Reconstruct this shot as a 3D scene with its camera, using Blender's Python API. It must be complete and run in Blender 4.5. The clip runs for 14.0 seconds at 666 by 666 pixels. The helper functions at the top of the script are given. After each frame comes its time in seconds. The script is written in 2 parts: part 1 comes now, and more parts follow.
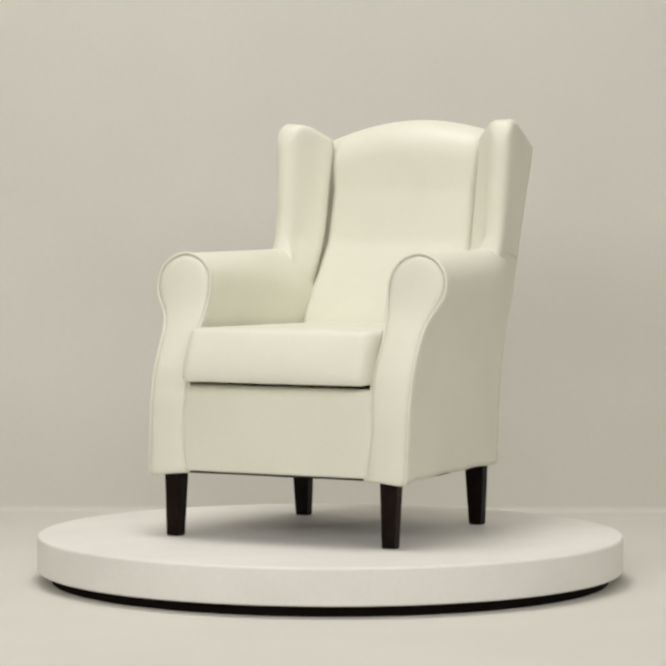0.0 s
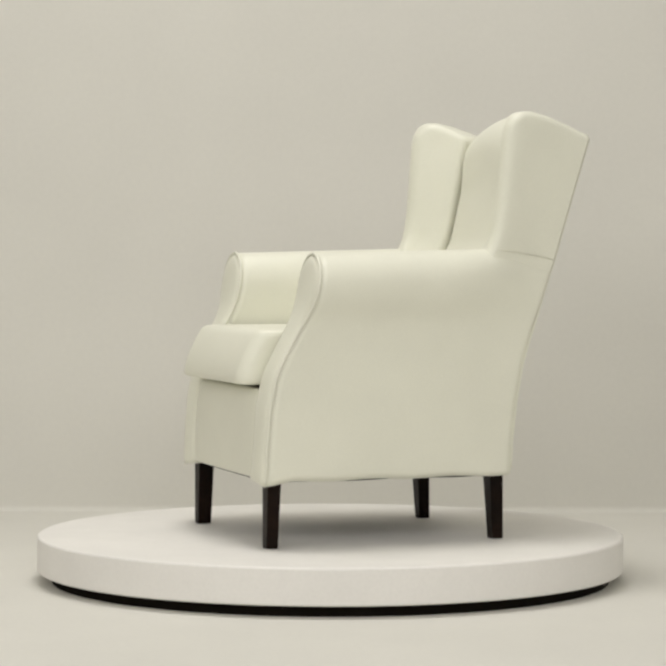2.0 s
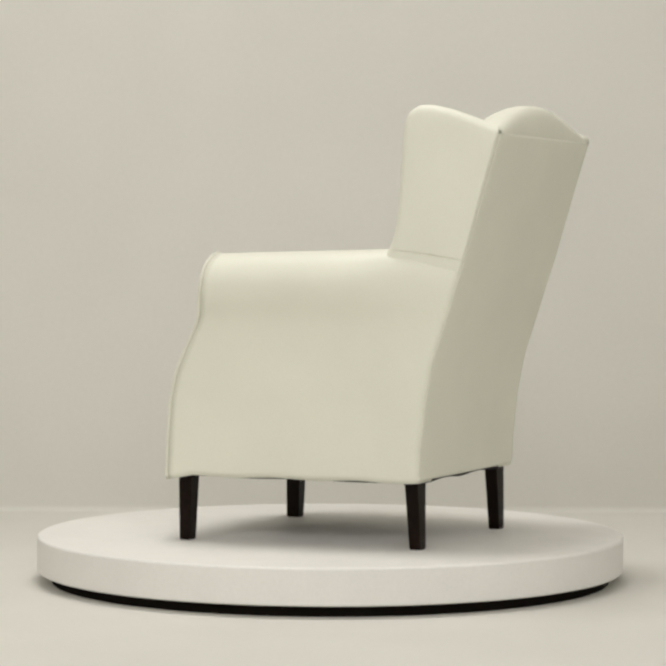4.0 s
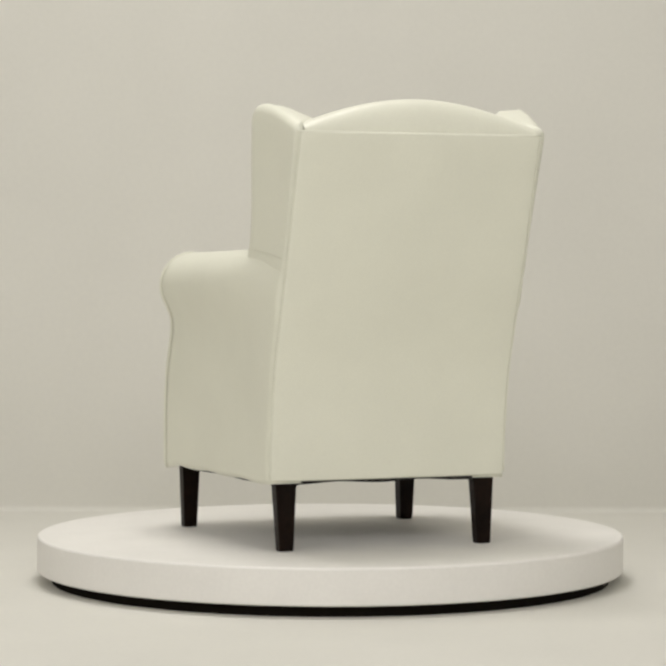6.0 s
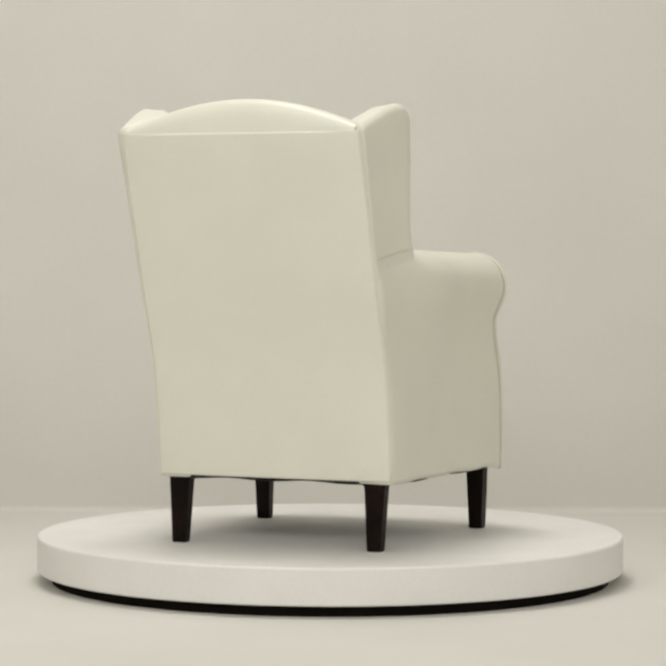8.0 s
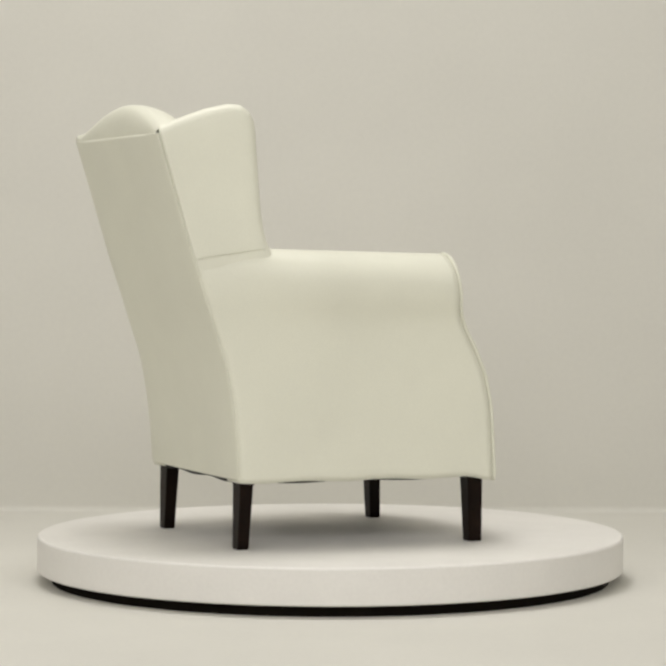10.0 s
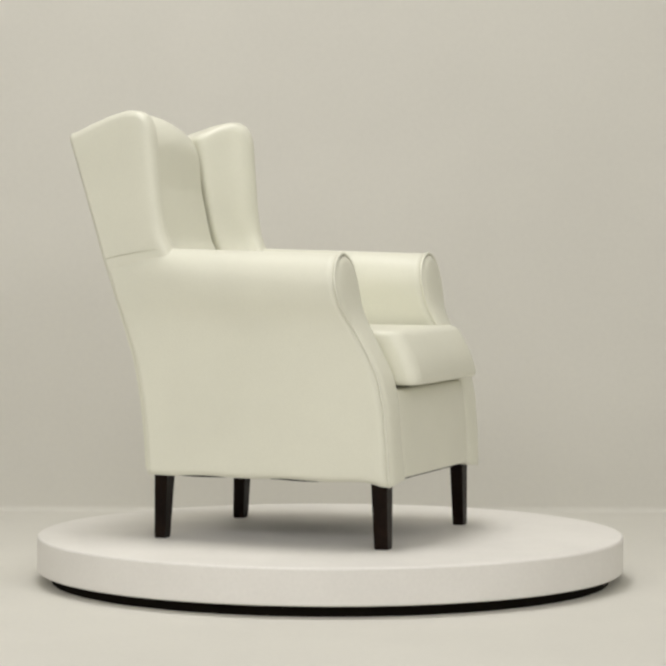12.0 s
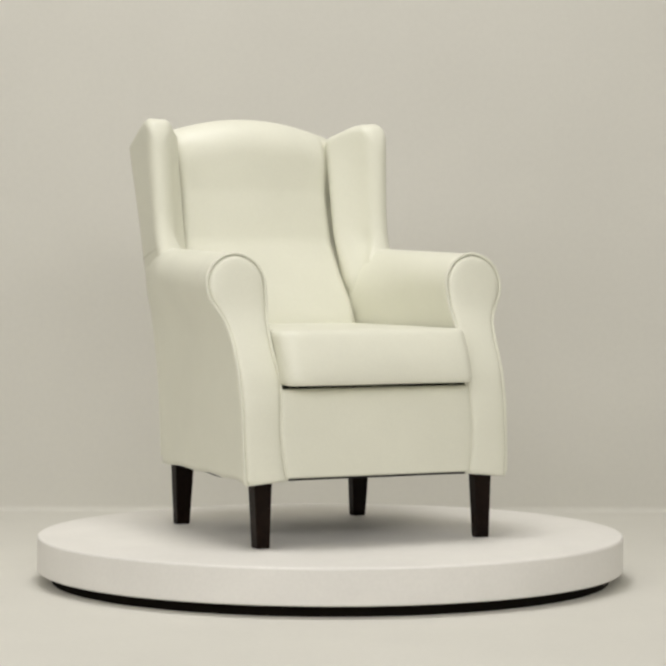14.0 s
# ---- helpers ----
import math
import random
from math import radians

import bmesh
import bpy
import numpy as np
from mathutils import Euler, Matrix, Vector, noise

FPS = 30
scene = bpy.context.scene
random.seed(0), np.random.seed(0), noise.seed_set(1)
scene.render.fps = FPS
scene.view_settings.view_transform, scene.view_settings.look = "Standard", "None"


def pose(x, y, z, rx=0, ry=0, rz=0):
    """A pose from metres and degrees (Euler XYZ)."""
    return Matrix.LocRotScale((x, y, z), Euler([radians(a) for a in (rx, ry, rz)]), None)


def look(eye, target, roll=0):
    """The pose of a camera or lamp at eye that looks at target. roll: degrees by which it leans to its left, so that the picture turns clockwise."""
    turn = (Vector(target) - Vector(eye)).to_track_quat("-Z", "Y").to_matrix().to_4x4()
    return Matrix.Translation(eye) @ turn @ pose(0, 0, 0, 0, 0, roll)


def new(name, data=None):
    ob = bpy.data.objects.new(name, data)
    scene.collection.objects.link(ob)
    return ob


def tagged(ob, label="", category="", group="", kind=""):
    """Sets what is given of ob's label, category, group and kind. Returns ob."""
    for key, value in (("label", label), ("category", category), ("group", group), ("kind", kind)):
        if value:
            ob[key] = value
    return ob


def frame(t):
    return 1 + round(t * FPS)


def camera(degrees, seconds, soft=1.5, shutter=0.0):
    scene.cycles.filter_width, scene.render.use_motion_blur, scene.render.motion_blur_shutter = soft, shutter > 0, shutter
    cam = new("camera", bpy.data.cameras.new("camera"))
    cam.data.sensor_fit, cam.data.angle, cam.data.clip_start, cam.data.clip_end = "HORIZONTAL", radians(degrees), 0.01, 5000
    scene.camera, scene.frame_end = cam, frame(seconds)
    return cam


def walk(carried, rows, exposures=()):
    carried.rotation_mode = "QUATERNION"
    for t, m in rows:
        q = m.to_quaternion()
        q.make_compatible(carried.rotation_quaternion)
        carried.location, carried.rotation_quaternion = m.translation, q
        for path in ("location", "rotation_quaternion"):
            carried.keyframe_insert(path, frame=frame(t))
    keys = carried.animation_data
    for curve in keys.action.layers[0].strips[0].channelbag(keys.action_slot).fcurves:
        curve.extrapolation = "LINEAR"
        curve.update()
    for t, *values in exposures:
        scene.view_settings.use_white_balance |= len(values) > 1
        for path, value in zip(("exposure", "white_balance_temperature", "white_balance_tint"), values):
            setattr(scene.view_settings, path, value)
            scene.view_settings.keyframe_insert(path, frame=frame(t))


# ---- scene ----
# Heights: the studio floor is z = 0, the turntable's top is z = TOP. The turntable's axis is the z axis.
TOP = 0.113
DISC_R = 0.72
DISC_H = 0.0860
TURN_START = -27.59
TURN_SPEED = 21.89

# ---- camera ----
cam = camera(14.66, 14.0, soft=3.1)
EYE = (0.0, -6.3817, TOP + 0.7011)
AIM = (0.0009, -5.3817, TOP + 0.7011 - 0.0327)
walk(cam, [(0.0, look(EYE, AIM, 0.12)), (14.0, look(EYE, AIM, 0.12))])

# ---- light ----
world = bpy.data.worlds.new("studio_air")
scene.world = world
world.use_nodes = True
world.node_tree.nodes["Background"].inputs["Color"].default_value = (1.0, 0.97, 0.92, 1)
world.node_tree.nodes["Background"].inputs["Strength"].default_value = 0.05


def softbox(name, eye, target, width, height, watts, colour, spread=180):
    data = bpy.data.lights.new(name, "AREA")
    data.shape, data.size, data.size_y, data.energy, data.color = "RECTANGLE", width, height, watts, colour
    data.spread = radians(spread)
    lamp = new(name, data)
    lamp.matrix_world = look(eye, target)
    return lamp


softbox("key_softbox", (-0.35, -4.9, 2.8), (0, 0.3, 0.4), 8.4, 1.2, 150, (1.0, 0.980, 0.953))
softbox("overhead_softbox", (-0.3, -0.12, 4.7), (-0.2, 0.0, 0), 1.5, 1.3, 37.5, (1.0, 0.980, 0.953), spread=122)
scene.view_settings.exposure = 0.0


# ---- materials ----
def material(name, colour, rough, spots=0.04, spot_scale=6.0, grain=0.0, grain_scale=300.0, bump=0.0, bump_scale=400.0,
             dent=0.0, dent_scale=9.0, coat=0.0, specular=0.5):
    """A surface of one colour that varies in broad spots and in fine grain, with two sizes of relief."""
    m = bpy.data.materials.new(name)
    m.use_nodes = True
    nodes, link = m.node_tree.nodes, m.node_tree.links.new
    shader = nodes["Principled BSDF"]
    place = nodes.new("ShaderNodeTexCoord")

    def cloud(scale, detail):
        n = nodes.new("ShaderNodeTexNoise")
        n.inputs["Scale"].default_value, n.inputs["Detail"].default_value = scale, detail
        link(place.outputs["Object"], n.inputs["Vector"])
        return n.outputs["Fac"]

    def mixed(base, factor, amount):
        shift = nodes.new("ShaderNodeMapRange")
        shift.inputs["From Min"].default_value, shift.inputs["From Max"].default_value = 0.3, 0.7
        shift.inputs["To Min"].default_value, shift.inputs["To Max"].default_value = 1 - amount, 1 + amount
        link(factor, shift.inputs["Value"])
        mul = nodes.new("ShaderNodeVectorMath")
        mul.operation = "SCALE"
        if isinstance(base, tuple):
            mul.inputs[0].default_value = base
        else:
            link(base, mul.inputs[0])
        link(shift.outputs["Result"], mul.inputs["Scale"])
        return mul.outputs["Vector"]

    out = mixed(tuple(colour), cloud(spot_scale, 4), spots)
    if grain:
        out = mixed(out, cloud(grain_scale, 2), grain)
    link(out, shader.inputs["Base Color"])
    wear = nodes.new("ShaderNodeMapRange")
    wear.inputs["To Min"].default_value, wear.inputs["To Max"].default_value = rough - 0.07, rough + 0.07
    link(cloud(spot_scale * 2.3, 3), wear.inputs["Value"])
    link(wear.outputs["Result"], shader.inputs["Roughness"])
    shader.inputs["Specular IOR Level"].default_value = specular
    shader.inputs["Coat Weight"].default_value = coat
    normal = None
    for strength, scale, depth in ((dent, dent_scale, 0.02), (bump, bump_scale, 0.0008)):
        if strength:
            b = nodes.new("ShaderNodeBump")
            b.inputs["Strength"].default_value, b.inputs["Distance"].default_value = strength, depth
            link(cloud(scale, 3), b.inputs["Height"])
            if normal:
                link(normal, b.inputs["Normal"])
            normal = b.outputs["Normal"]
    if normal:
        link(normal, shader.inputs["Normal"])
    return m


LEATHER = material("cream_leather", (0.778, 0.773, 0.660), 0.46, 0.025, 5.0, 0.015, 260, 0.25, 420, 0.15, 7.0)
PIPING = material("cream_piping", (0.755, 0.750, 0.640), 0.46, 0.03, 20.0, 0.02, 300, 0.2, 500)
WOOD = material("dark_stained_wood", (0.0085, 0.0042, 0.0025), 0.40, 0.45, 9.0, 0.3, 90, 0.3, 160, specular=0.09)
# black cloth under the frame; on the seat deck it paints the gap's shade
LINING_AND_SHADE = material("black_lining_and_gap_shade", (0.012, 0.011, 0.010), 0.9, 0.2, 20.0, 0.2, 500)
DISC = material("white_painted_board", (0.82, 0.799, 0.762), 0.6, 0.03, 5.0, 0.015, 120, 0.15, 250)
# near black: the shade in the gap under the disc, put into the colour
PLINTH_SHADE = material("plinth_gap_shade", (0.010, 0.008, 0.006), 0.9, 0.1, 8.0, specular=0.05)
# for the unseen enclosure; pale so that it throws light onto the chair's sides
BOUNCE_WALL = material("pale_bounce_surface", (0.78, 0.77, 0.74), 0.8, 0.03, 1.0, 0.02, 60)
BACKDROP = material("studio_paint", (0.699, 0.684, 0.629), 0.75, 0.025, 1.6, 0.01, 60, 0.1, 200)


# ---- mesh tools ----
CX = -0.006


def part(name, bm, mat, parent=None, label="", smooth=True):
    """Links a bmesh as one mesh object, under a thing or a part where one is given."""
    bmesh.ops.remove_doubles(bm, verts=bm.verts, dist=1e-6)
    bmesh.ops.recalc_face_normals(bm, faces=bm.faces)
    mesh = bpy.data.meshes.new(name)
    bm.to_mesh(mesh)
    bm.free()
    mesh.materials.append(mat)
    for face in mesh.polygons:
        face.use_smooth = smooth
    ob = new(name, mesh)
    ob.parent = parent
    if label:
        ob["label"] = label
    return ob


def sheet(bm, rows, wrap=False):
    """Quads between rows of points; wrap joins each row's end to its start. Returns the rows of vertices."""
    verts = [[bm.verts.new(p) for p in row] for row in rows]
    for a, b in zip(verts, verts[1:]):
        n = len(a)
        for j in range(n if wrap else n - 1):
            k = (j + 1) % n
            bm.faces.new((a[j], a[k], b[k], b[j]))
    return verts


def strip_cap(bm, ring):
    """Closes a ring whose first half and reversed second half run side by side."""
    h = len(ring) // 2
    for j in range(h - 1):
        bm.faces.new((ring[j], ring[j + 1], ring[-2 - j], ring[-1 - j]))
    if len(ring) % 2:
        bm.faces.new((ring[h - 1], ring[h], ring[h + 1]))


def rounded_box(hx, hy, hz, r, counts, shape=None):
    """A box with rounded edges, centred; shape moves each of its points."""
    bm = bmesh.new()
    seen = {}

    def axis(h, n):
        steps = 4
        edge = [h - r + r * math.sin(radians(90 * i / steps)) for i in range(1, steps + 1)] if r else [h]
        inner = [(-1 + 2 * i / n) * (h - r) for i in range(n + 1)] if r else [(-1 + 2 * i / n) * h for i in range(1, n)]
        return [-e for e in reversed(edge)] + inner + edge

    half = (hx, hy, hz)
    lines = [axis(h, n) for h, n in zip(half, counts)]

    def vert(p):
        core = [max(-(h - r), min(h - r, c)) for c, h in zip(p, half)]
        d = Vector(p) - Vector(core)
        q = Vector(core) + (d.normalized() * r if d.length > 1e-9 else d)
        if shape:
            q = Vector(shape(q.x, q.y, q.z))
        return q

    for a in range(3):
        b, c = (a + 1) % 3, (a + 2) % 3
        for sign in (-1, 1):
            rows = []
            for u in lines[b]:
                row = []
                for v in lines[c]:
                    p = [0, 0, 0]
                    p[a], p[b], p[c] = sign * half[a], u, v
                    key = (round(p[0], 6), round(p[1], 6), round(p[2], 6))
                    if key not in seen:
                        seen[key] = bm.verts.new(vert(p))
                    row.append(seen[key])
                rows.append(row)
            for r0, r1 in zip(rows, rows[1:]):
                for j in range(len(r0) - 1):
                    quad = (r0[j], r0[j + 1], r1[j + 1], r1[j])
                    if len(set(quad)) == 4:
                        bm.faces.new(quad)
    bmesh.ops.remove_doubles(bm, verts=bm.verts, dist=1e-6)
    return bm


def tube(path, r, sides=8):
    """A closed-ended cord along a path of points."""
    bm = bmesh.new()
    pts = [Vector(p) for p in path]
    rows = []
    for i, p in enumerate(pts):
        d = (pts[min(i + 1, len(pts) - 1)] - pts[max(i - 1, 0)]).normalized()
        ref = Vector((0, 1, 0)) if abs(d.y) < 0.9 else Vector((1, 0, 0))
        u = d.cross(ref).normalized()
        v = d.cross(u)
        rows.append([p + r * (math.cos(2 * math.pi * k / sides) * u + math.sin(2 * math.pi * k / sides) * v) for k in range(sides)])
    verts = sheet(bm, rows, wrap=True)
    bm.faces.new(verts[0])
    bm.faces.new(verts[-1])
    return bm


def along(points, n):
    """n points at even steps along a line of points."""
    p = np.array(points, float)
    s = np.concatenate(([0], np.cumsum(np.linalg.norm(np.diff(p, axis=0), axis=1))))
    t = np.linspace(0, s[-1], n)
    return np.stack([np.interp(t, s, p[:, i]) for i in range(p.shape[1])], axis=1)


def rounded_line(points, turns=2):
    """Cuts the corners of an open line of points."""
    p = [np.array(q, float) for q in points]
    for _ in range(turns):
        q = [p[0]]
        for a, b in zip(p, p[1:]):
            q += [0.75 * a + 0.25 * b, 0.25 * a + 0.75 * b]
        p = q + [p[-1]]
    return p


def ease(a, b, x):
    t = min(1.0, max(0.0, (x - a) / (b - a)))
    return t * t * (3 - 2 * t)


# ---- the studio: one sheet of floor, cove and back wall, closed by added, unseen bounce walls ----
def studio():
    wall_y, cove, rise, front, side = 1.60, 0.020, 5.0, -8.5, 4.5
    line = [(y, 0.0) for y in np.linspace(front, wall_y - cove, 20)]
    line += [(wall_y - cove + cove * math.sin(a), cove - cove * math.cos(a)) for a in np.linspace(0, math.pi / 2, 10)[1:]]
    line += [(wall_y, z) for z in np.linspace(cove, rise, 8)[1:]]
    bm = bmesh.new()
    sheet(bm, [[(x, y, z) for y, z in line] for x in np.linspace(-side, side, 9)])
    tagged(part("backdrop", bm, BACKDROP), "warm grey painted studio floor sweeping up into a wall", "backdrop", kind="structure")

    def slab(name, lo, hi, label):
        c = [(a + b) / 2 for a, b in zip(lo, hi)]
        h = [(b - a) / 2 for a, b in zip(lo, hi)]
        bm = rounded_box(*h, 0.0, (2, 2, 2), lambda x, y, z: (x + c[0], y + c[1], z + c[2]))
        tagged(part(name, bm, BOUNCE_WALL, smooth=False), label, name.split("_")[0], kind="structure")

    # added out of view: plain slabs that close the room and reflect light
    slab("wall_west", (-side - 0.1, front, 0), (-side, wall_y, rise), "unseen pale side wall, added to bounce light")
    slab("wall_east", (side, front, 0), (side + 0.1, wall_y, rise), "unseen pale side wall, added to bounce light")
    slab("wall_south", (-side, front - 0.1, 0), (side, front, rise), "unseen pale wall behind the camera, added to bounce light")
    slab("ceiling", (-side, front, rise), (side, wall_y, rise + 0.1), "unseen pale ceiling, added to bounce light")


# ---- the turntable ----
def turntable():
    table = tagged(new("turntable"), "round white painted display turntable, slowly turning, on a recessed plinth coloured black for shade", "turntable")
    n, r = 192, 0.006
    profile = [(0.0, TOP - DISC_H), (DISC_R - 0.003, TOP - DISC_H)]
    profile += [(DISC_R, TOP - DISC_H + 0.003), (DISC_R, TOP - DISC_H + 0.006), (DISC_R, TOP - r - 0.003)]
    profile += [(DISC_R - r + r * math.cos(a), TOP - r + r * math.sin(a)) for a in np.linspace(0, math.pi / 2, 5)]
    profile += [(DISC_R * k, TOP) for k in (0.985, 0.975, 0.8, 0.5, 0.2)] + [(0.0, TOP)]
    bm = bmesh.new()
    sheet(bm, [[(q * math.cos(a), q * math.sin(a), z) for q, z in profile] for a in np.linspace(0, 2 * math.pi, n + 1)])
    bmesh.ops.remove_doubles(bm, verts=bm.verts, dist=1e-5)
    top = part("disc", bm, DISC, table)
    mod = top.modifiers.new("edge", "EDGE_SPLIT")
    mod.split_angle = radians(50)
    # recessed base, its black standing for the shade below the disc
    bm = bmesh.new()
    rows = [[(q * math.cos(a), q * math.sin(a), z) for q, z in ((0.0, 0.0), (0.685, 0.0), (0.685, TOP - DISC_H - 0.001), (0.0, TOP - DISC_H - 0.001))]
            for a in np.linspace(0, 2 * math.pi, 97)]
    sheet(bm, rows)
    bmesh.ops.remove_doubles(bm, verts=bm.verts, dist=1e-5)
    part("plinth", bm, PLINTH_SHADE, table, "recessed plinth, coloured black for the shade under the disc", smooth=False)
    return table


# ---- the armchair: heights above the turntable's top, y towards its back, x across ----
BOTTOM = 0.163
ARM_FRONT = ([0.16, 0.24, 0.33, 0.405, 0.455, 0.49, 0.534, 0.564, 0.594, 0.634, 0.70],
             [-0.272, -0.268, -0.261, -0.245, -0.222, -0.203, -0.179, -0.167, -0.160, -0.153, -0.146])
BACK = ([0.16, 0.24, 0.34, 0.425, 0.456, 0.544, 0.60, 0.673, 0.85, 0.97],
        [0.362, 0.366, 0.377, 0.393, 0.402, 0.431, 0.449, 0.474, 0.527, 0.564])
WING_FRONT = ([0.42, 0.62, 0.685, 0.700, 0.715, 0.74, 0.79, 0.88, 0.97, 1.03], [0.24, 0.25, 0.283, 0.291, 0.298, 0.306, 0.314, 0.322, 0.329, 0.333])


def arm_front(z):
    return float(np.interp(z, *ARM_FRONT))


def back(z):
    return float(np.interp(z, *BACK))


def rail_edge(z):
    """Half the width of the front rail, which swells between the arms."""
    return float(np.interp(z, [0.15, 0.21, 0.27, 0.33, 0.38, 0.42], [0.238, 0.249, 0.254, 0.250, 0.245, 0.253]))


ROLL_X, ROLL_Z, ROLL_R = 0.319, 0.613, 0.076
HALF = 34


def arm_outline():
    """The arm's outline seen from in front: up its outer side to the top of the roll, and down its inner side."""
    arc = lambda a: (ROLL_X + ROLL_R * math.cos(radians(a)), ROLL_Z + ROLL_R * math.sin(radians(a)))
    outer = [(0.341, BOTTOM - 0.014), (0.346, BOTTOM - 0.011), (0.347, BOTTOM - 0.002), (0.349, 0.25), (0.350, 0.35), (0.350, 0.43), (0.351, 0.49), (0.358, 0.53), (0.374, 0.558)]
    outer = rounded_line(outer + [arc(a) for a in (-30, -15, 0, 15, 30, 45, 60, 75, 90)])
    inner = rounded_line([arc(a) for a in (90, 105, 120, 135, 150, 165, 180)] + [(0.245, 0.57), (0.252, 0.52), (0.255, 0.46)] + [(rail_edge(z), z) for z in (0.38, 0.33, 0.27, 0.21, BOTTOM - 0.004)])
    return list(along(outer, HALF)) + list(along(inner, HALF))[1:]


def arm_point(x, z, s):
    """A point of the arm at s from its front (0) to its back (1)."""
    lift = (0.016 * s - 0.042 * ease(0.74, 1.0, s)) * ease(0.5, 0.66, z)
    y = arm_front(z) + (back(z + lift) - 0.002 - arm_front(z)) * s
    fade = 1 - 0.85 * ease(0.55, 1.0, s)
    outer = 0.350 - 0.050 * s + (x - 0.350) * fade
    blend = ease(0.25, 0.34, x)
    x = (x - 0.003 * s) * (1 - blend) + outer * blend
    if x < 0.262:
        x += 0.003 * ease(0.610, 0.565, z) * ease(0.40, 0.47, z) * ease(0.0, 0.12, s) * ease(0.95, 0.65, s)
    if x < 0.262:
        x -= 0.020 * ease(0.25, 0.75, s) * ease(0.66, 0.56, z)
    x -= 0.007 * blend * max(0.0, (s - 0.975) / 0.025) ** 2
    hem = 0.0085 * ease(0.015, 0.11, s) * ease(0.20, 0.158, z) * blend
    hem += 0.0018 * math.sin(31 * y + 5 * x) * ease(0.19, 0.165, z)
    return x, y, z + lift + hem


def armchair():
    chair = tagged(new("armchair"), "cream white leather wing armchair with dark tapered wooden legs", "armchair")
    put = lambda p, m=1: (CX + m * p[0], p[1], TOP + p[2])
    outline = arm_outline()
    for m in (1, -1):
        # the arm with the side below it
        bm = bmesh.new()
        rows = [[put(arm_point(x, z, s), m) for x, z in outline] for s in (*np.linspace(0.0, 0.97, 30), 0.98, 0.987, 0.993, 1.0)]
        verts = sheet(bm, rows, wrap=True)
        strip_cap(bm, verts[0])
        strip_cap(bm, verts[-1])
        arm = part("armrest", bm, LEATHER, chair)
        # padded panel on the front of the arm
        centre = [((outline[j][0] + outline[-1 - j][0]) / 2, (outline[j][1] + outline[-1 - j][1]) / 2) for j in range(HALF)]
        bm = bmesh.new()
        rows = []
        for inset, out in ((0.05, -0.004), (0.07, 0.004), (0.16, 0.0085), (0.32, 0.011), (0.6, 0.0125), (0.86, 0.013)):
            row = []
            for j, (x, z) in enumerate(outline):
                c = centre[j if j < HALF else len(outline) - 1 - j]
                zc = min(max(c[1], BOTTOM + 0.004), ROLL_Z)
                px, pz = x + (c[0] - x) * inset, z + (zc - z) * inset
                row.append(put((px, arm_front(pz) - out, pz), m))
            rows.append(row)
        verts = sheet(bm, rows, wrap=True)
        strip_cap(bm, verts[-1])
        part("arm_front_panel", bm, LEATHER, arm)
        cord = [put((x, arm_front(z) - 0.002, z), m) for x, z in outline]
        part("piping", tube(cord, 0.0040), PIPING, arm)
        wing(chair, m, put)
    seat(chair, put)
    backrest(chair, put)
    legs(chair, put)
    return chair


WING_TOP = ([0.0, 0.08, 0.16, 0.28, 0.49, 0.70, 0.83, 0.92, 0.97, 1.0], [0.978, 0.984, 0.992, 1.003, 1.020, 1.031, 1.030, 1.018, 1.003, 0.982])


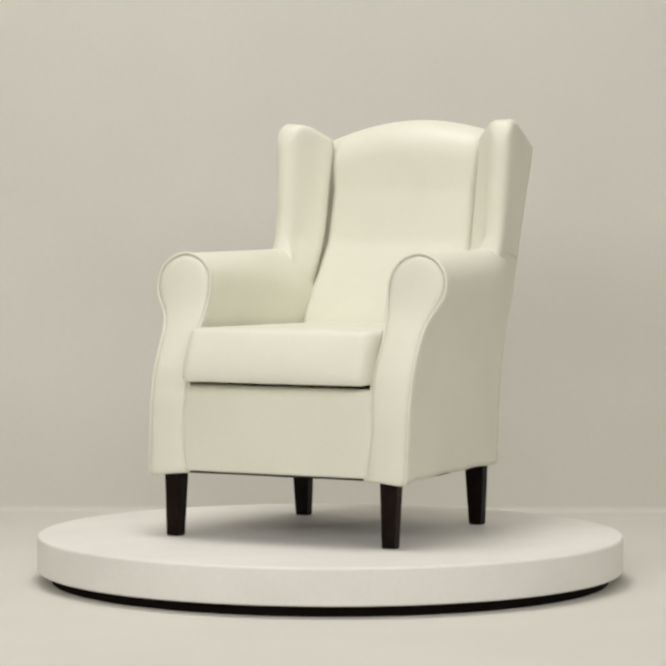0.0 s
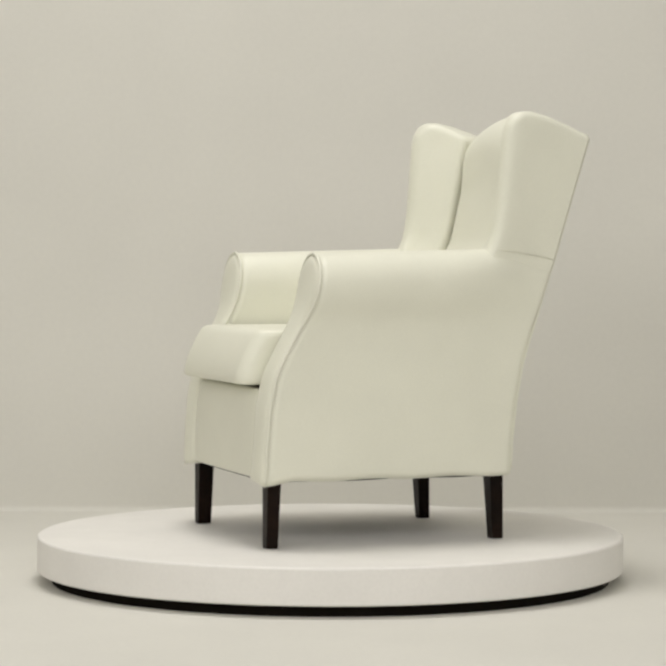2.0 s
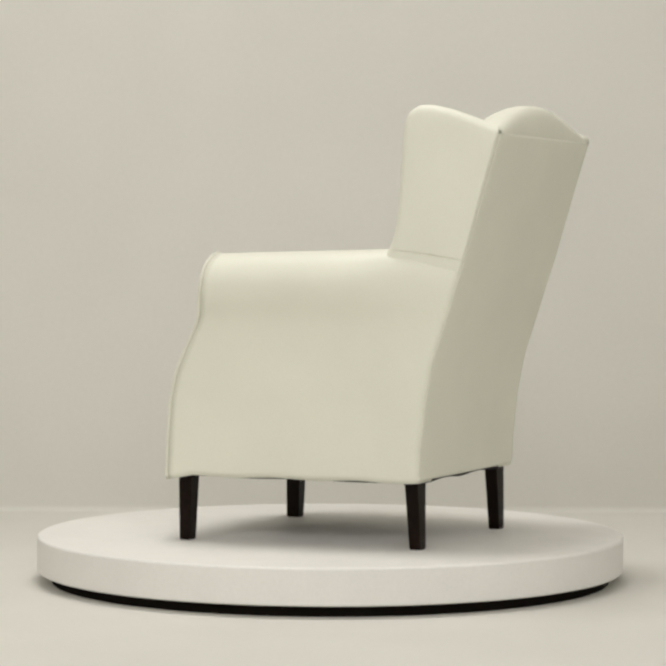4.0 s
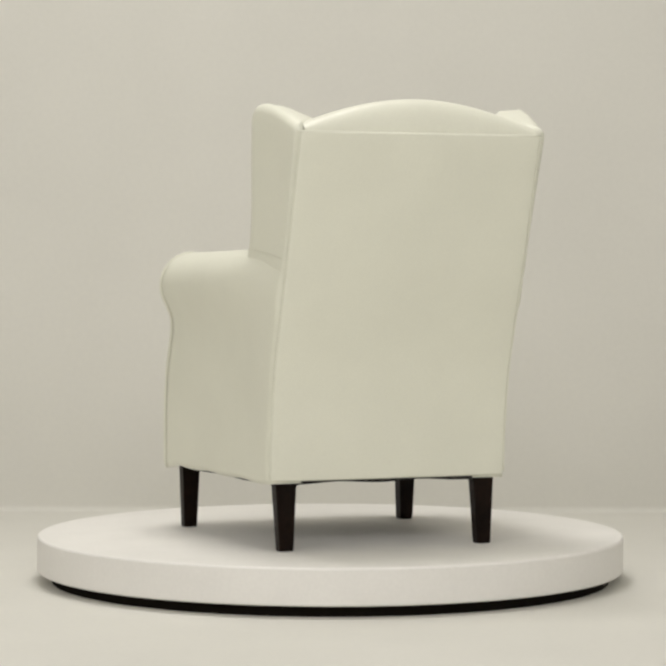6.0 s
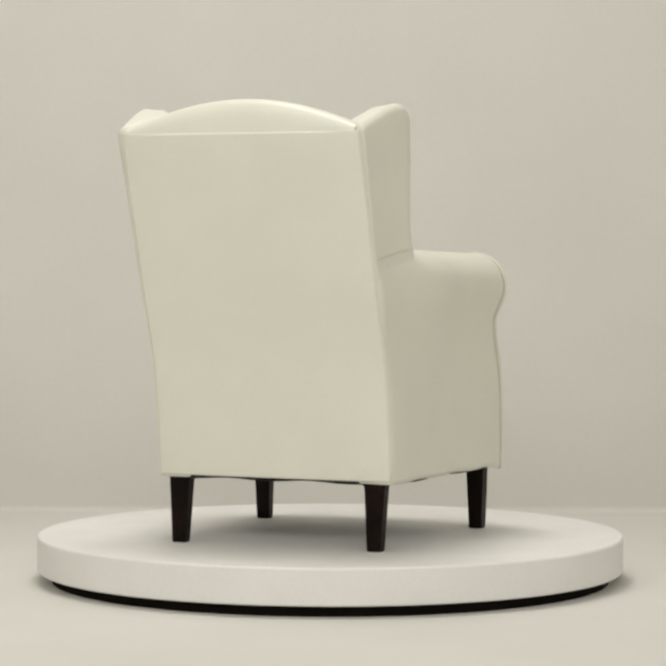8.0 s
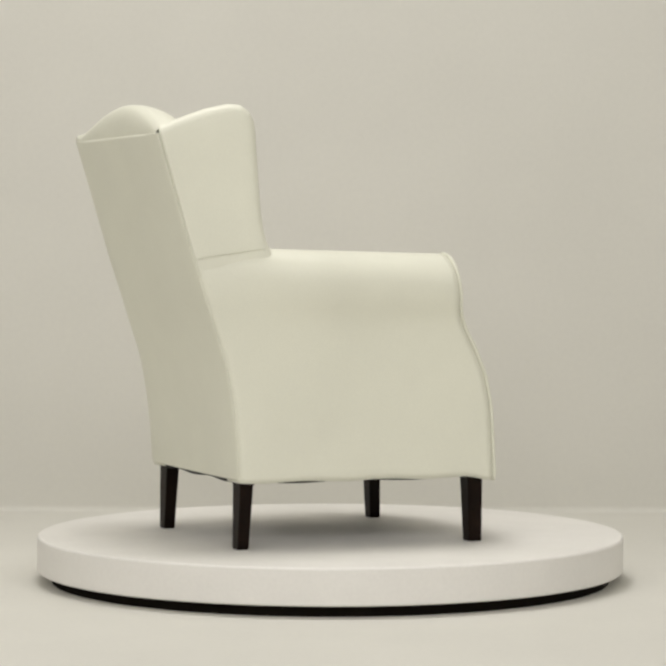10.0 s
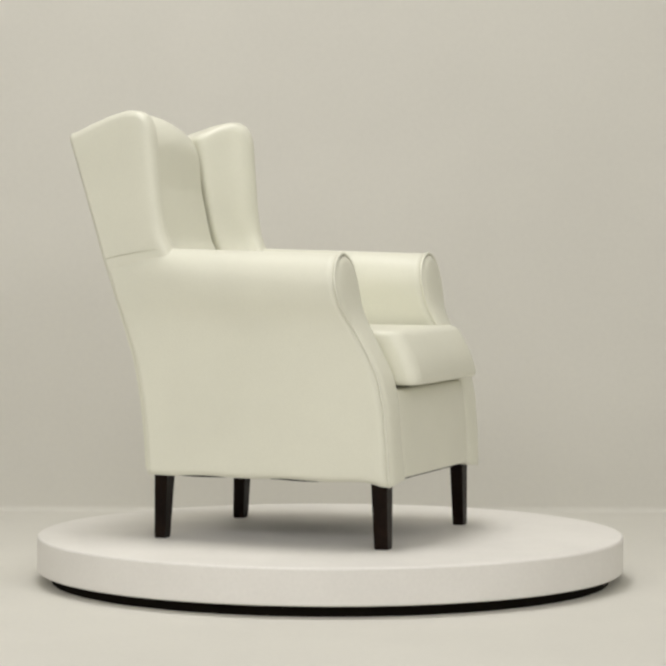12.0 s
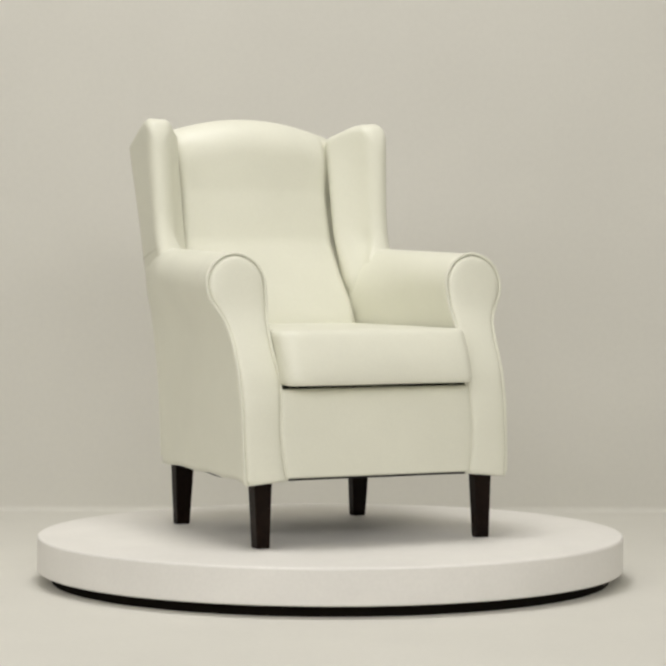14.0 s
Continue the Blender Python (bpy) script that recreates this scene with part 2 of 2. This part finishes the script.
def wing(chair, m, put):
    r = 0.021
    n = 34
    outer = rounded_line([(0.306, 0.0), (0.314, 0.33), (0.324, 0.62), (0.334, 0.86), (0.331, 0.95), (0.320, 0.99), (0.308, 1.0)], 3)
    inner = rounded_line([(0.308, 1.0), (0.296, 0.985), (0.282, 0.93), (0.268, 0.82), (0.242, 0.66), (0.217, 0.55), (0.221, 0.44), (0.284, 0.03)], 3)
    metric = [(x, 0.24 * q) for x, q in outer], [(x, 0.24 * q) for x, q in inner]
    ring = [(x, y / 0.24) for x, y in along(metric[0], n)] + [(x, y / 0.24) for x, y in along(metric[1], n)][1:]
    count = len(ring)
    flat = [Vector((x, -0.24 * q)) for x, q in ring]
    normal = []
    for j in range(count):
        a, b = flat[max(j - 1, 0)], flat[min(j + 1, count - 1)]
        d = (b - a).normalized() if (b - a).length > 1e-9 else Vector((1, 0))
        normal.append(Vector((-d.y, d.x)))

    def place(j, f, inset, lift):
        x, q = ring[j]
        side = normal[j] * min(inset, 0.45 * (flat[j] - flat[count - 1 - j]).length if q < 0.4 else inset)
        q = min(1.0, max(0.0, q - side.y / 0.24))
        top = float(np.interp(q, *WING_TOP)) - r - 0.025 * ease(0.285, 0.21, x)
        z = 0.42 + (top - 0.42) * f + lift
        y = back(z) - 0.003 + (float(np.interp(z, *WING_FRONT)) - back(z) + 0.003) * q
        near = ease(0.27, 0.33, x)
        x += side.x + 0.008 * ease(0.7, 1.0, z) * near - 0.005
        k = ease(0.225, 0.270, x)
        flush = (ease(0.76, 0.56, z) * (1 - k) + ease(0.770, 0.680, z) * k) * ease(0.335, 0.285, x) * (j >= n)
        edge = float(np.interp(z, [0.56, 0.60, 0.625, 0.65, 0.69, 0.73], [0.268, 0.252, 0.2425, 0.247, 0.262, 0.276]))
        x += (edge * k + (0.226 + 0.010 * ease(0.62, 0.57, z)) * (1 - k) - x) * flush - 0.05 * near * (1 - flush) * (j < n) * ease(0.640, 0.58, z)
        x -= 0.0065 * m * (1 - k) * (j >= n)
        return put((x, y, z), m)

    if (flat[2] + normal[2] * 0.01 - Vector((0.27, -0.1))).length > (flat[2] - normal[2] * 0.01 - Vector((0.27, -0.1))).length:
        normal = [-v for v in normal]
    bm = bmesh.new()
    rows = [[place(j, f, 0, 0) for j in range(count)] for f in np.linspace(0, 1, 40)]
    rows += [[place(j, 1, r * (1 - math.cos(a)), r * math.sin(a)) for j in range(count)] for a in np.linspace(0, math.pi / 2, 7)[1:-1]]
    verts = sheet(bm, rows, wrap=True)
    strip_cap(bm, verts[-1])
    made = part("wing", bm, LEATHER, chair)
    seam = [put((0.302 + 0.029 * k, back(0.673) - 0.004 + (0.316 - back(0.673)) * k, 0.673 + 0.026 * k ** 0.7), m) for k in np.linspace(0, 1, 16)]
    part("piping", tube(seam, 0.0011), PIPING, made)


# half the width between the wings where they meet the inner back, by height
CREASE = ([0.40, 0.56, 0.60, 0.64, 0.69, 0.75, 0.85, 1.0], [0.236, 0.234, 0.227, 0.220, 0.215, 0.213, 0.211, 0.208])


def seat(chair, put):
    # front rail
    def rail(x, y, z):
        zz = z + (BOTTOM + 0.371) / 2
        bulge = 0.006 * (1 - (x / 0.25) ** 2) * math.cos((z / 0.11) * 1.3)
        return put((x * rail_edge(zz) / 0.2425, y + arm_front(zz) + 0.05 - bulge - 0.008, zz))
    part("front_rail", rounded_box(0.2425, 0.05, (0.371 - BOTTOM) / 2, 0.008, (12, 2, 10), rail), LEATHER, chair)

    # loose seat cushion
    def pillow(x, y, z):
        lean = -0.052 * max(0.0, (z + 0.064) / 0.128) ** 1.5 * ease(0.1, -0.28, y)
        crown = 0.003 * (1 - (x / 0.245) ** 2) * (z > 0) * (1 - (y / 0.32) ** 2)
        sag = 0.0025 * math.sin(x * 9) * (y < -0.2)
        nose = ease(-0.21, -0.26, y)
        corner = 0.017 * max(0.0, (abs(x) - 0.222) / 0.027) ** 1.2 * nose
        wide = 1 - 0.034 * (1 - nose) - 0.07 * ease(-0.10, 0.25, y)
        puff = -0.006 * math.cos(z / 0.064 * 1.4) * (1 - (x / 0.26) ** 2) * nose
        return put((x * wide, y - 0.003 - lean + sag + corner + puff, z + 0.444 + crown))
    part("seat_cushion", rounded_box(0.2490, 0.308, 0.064, 0.015, (40, 30, 8), pillow), LEATHER, chair, "thick loose cream leather seat cushion")
    # deck coloured black so the gap below the cushion reads as shaded
    deck = rounded_box(0.2415, 0.29, 0.012, 0.003, (2, 2, 1), lambda x, y, z: put((x, y + 0.045, z + 0.355)))
    part("seat_deck", deck, LINING_AND_SHADE, chair, "seat deck under the cushion, coloured black for the shade in the gap")
    # the lining under the frame
    cover = rounded_box(1.0, 0.309, 0.004, 0.002, (40, 40, 1),
                        lambda x, y, z: put((x * (0.338 - 0.045 * (y + 0.309) / 0.618), y + 0.047,
                                             z + BOTTOM - 0.0022 + 0.0024 * math.sin(23 * y + 4) * math.sin(9 * x + 1))))
    part("dust_cover", cover, LINING_AND_SHADE, chair, "black cloth lining under the frame")


def backrest(chair, put):
    # inner back with its padded, arched top
    rows = []
    for edge in np.linspace(-1, 1, 141):
        u, x = abs(edge), 0.284 * edge
        top = 0.976 + 0.064 * math.cos(math.pi * x / 0.58) ** 0.9

        def face(z):
            base = float(np.interp(z, [0.40, 0.52, 0.62, 0.72, 0.85, 1.0], [0.262, 0.296, 0.350, 0.402, 0.430, 0.443]))
            rim = float(np.interp(z, *CREASE)) + 0.002 - 0.0065 * (1 if x > 0 else -1)
            across = abs(x) * (1 + 0.063 * ease(0.80, 0.60, z))
            k = min(1.0, max(0.0, (across - rim + 0.034) / 0.034))
            turn = 0.036 * (1 - 0.6 * ease(0.82, 0.93, z)) * (1 - math.sqrt(1 - k ** 2.4))
            return base - 0.018 * max(0.0, 1 - (u / 0.90) ** 2) + turn
        low = top - 0.10
        line = [(face(z), z) for z in np.linspace(0.40, low, 40)]
        y0, peak = line[-1][0], 0.520
        for a in np.linspace(0, math.pi / 2, 14)[1:]:
            line.append((peak - (peak - y0) * math.cos(a), low + (top - low) * math.sin(a)))
        for a in np.linspace(0, math.pi / 2, 14)[1:]:
            line.append((peak + (0.560 - peak) * math.sin(a) ** 0.75, 0.957 + (top - 0.957) * max(0.0, math.cos(a)) ** 0.75))
        rows.append([put((edge * (0.284 + 0.018 * ease(0.80, 0.60, z)), y, z)) for y, z in line])
    bm = bmesh.new()
    verts = sheet(bm, rows)
    part("backrest", bm, LEATHER, chair, "smooth padded inner back with an arched top")

    # outer back
    def panel(x, y, z):
        zz = z + (BOTTOM + 0.962) / 2
        puff = 0.006 * (1 - (x / 0.3) ** 2) * (y > 0)
        return put((x, y + back(zz) - 0.0068 + puff, zz))
    outer = part("back_panel", rounded_box(0.2955, 0.008, (0.962 - BOTTOM) / 2, 0.006, (16, 1, 30), panel), LEATHER, chair)
    for m in (1, -1):
        cord = [put((m * 0.2965, back(z) - 0.001, z)) for z in np.linspace(BOTTOM + 0.01, 0.957, 40)]
        part("piping", tube(cord, 0.0018), PIPING, outer)
    cord = [put((x, back(0.957) + 0.001, 0.9605)) for x in np.linspace(-0.296, 0.296, 24)]
    part("piping", tube(cord, 0.0021), PIPING, outer)


def legs(chair, put):
    for m in (1, -1):
        for fx, fy, wide, narrow, rake in ((0.293, -0.245, 0.046, 0.033, 0.004), (0.250, 0.3395, 0.052, 0.034, -0.007)):
            deep = 0.006 if fy < 0 and m < 0 else 0.0

            def taper(x, y, z):
                k = (z + 0.5)
                block = 0.017 * ease(0.90, 0.99, k) if fy > 0 else 0.005 * ease(0.92, 1.0, k)
                px = x * (narrow + (wide - narrow) * k) - block * (x < -0.3)
                py = y * (0.028 + deep + 0.005 * k) + 0.5 * deep - 0.8 * block * (y < -0.3) * (fy > 0)
                return put((fx + px, fy + rake * k + py, 0.165 * k), m)
            part("leg", rounded_box(0.5, 0.5, 0.5, 0.06, (3, 3, 30), taper), WOOD, chair, "dark stained tapered wooden leg", smooth=False)


studio()
table = turntable()
chair = armchair()


def motions():
    for thing in (table, chair):
        walk(thing, [(t * 0.5, pose(0, 0, 0, 0, 0, TURN_START - TURN_SPEED * t * 0.5)) for t in range(29)])


motions()
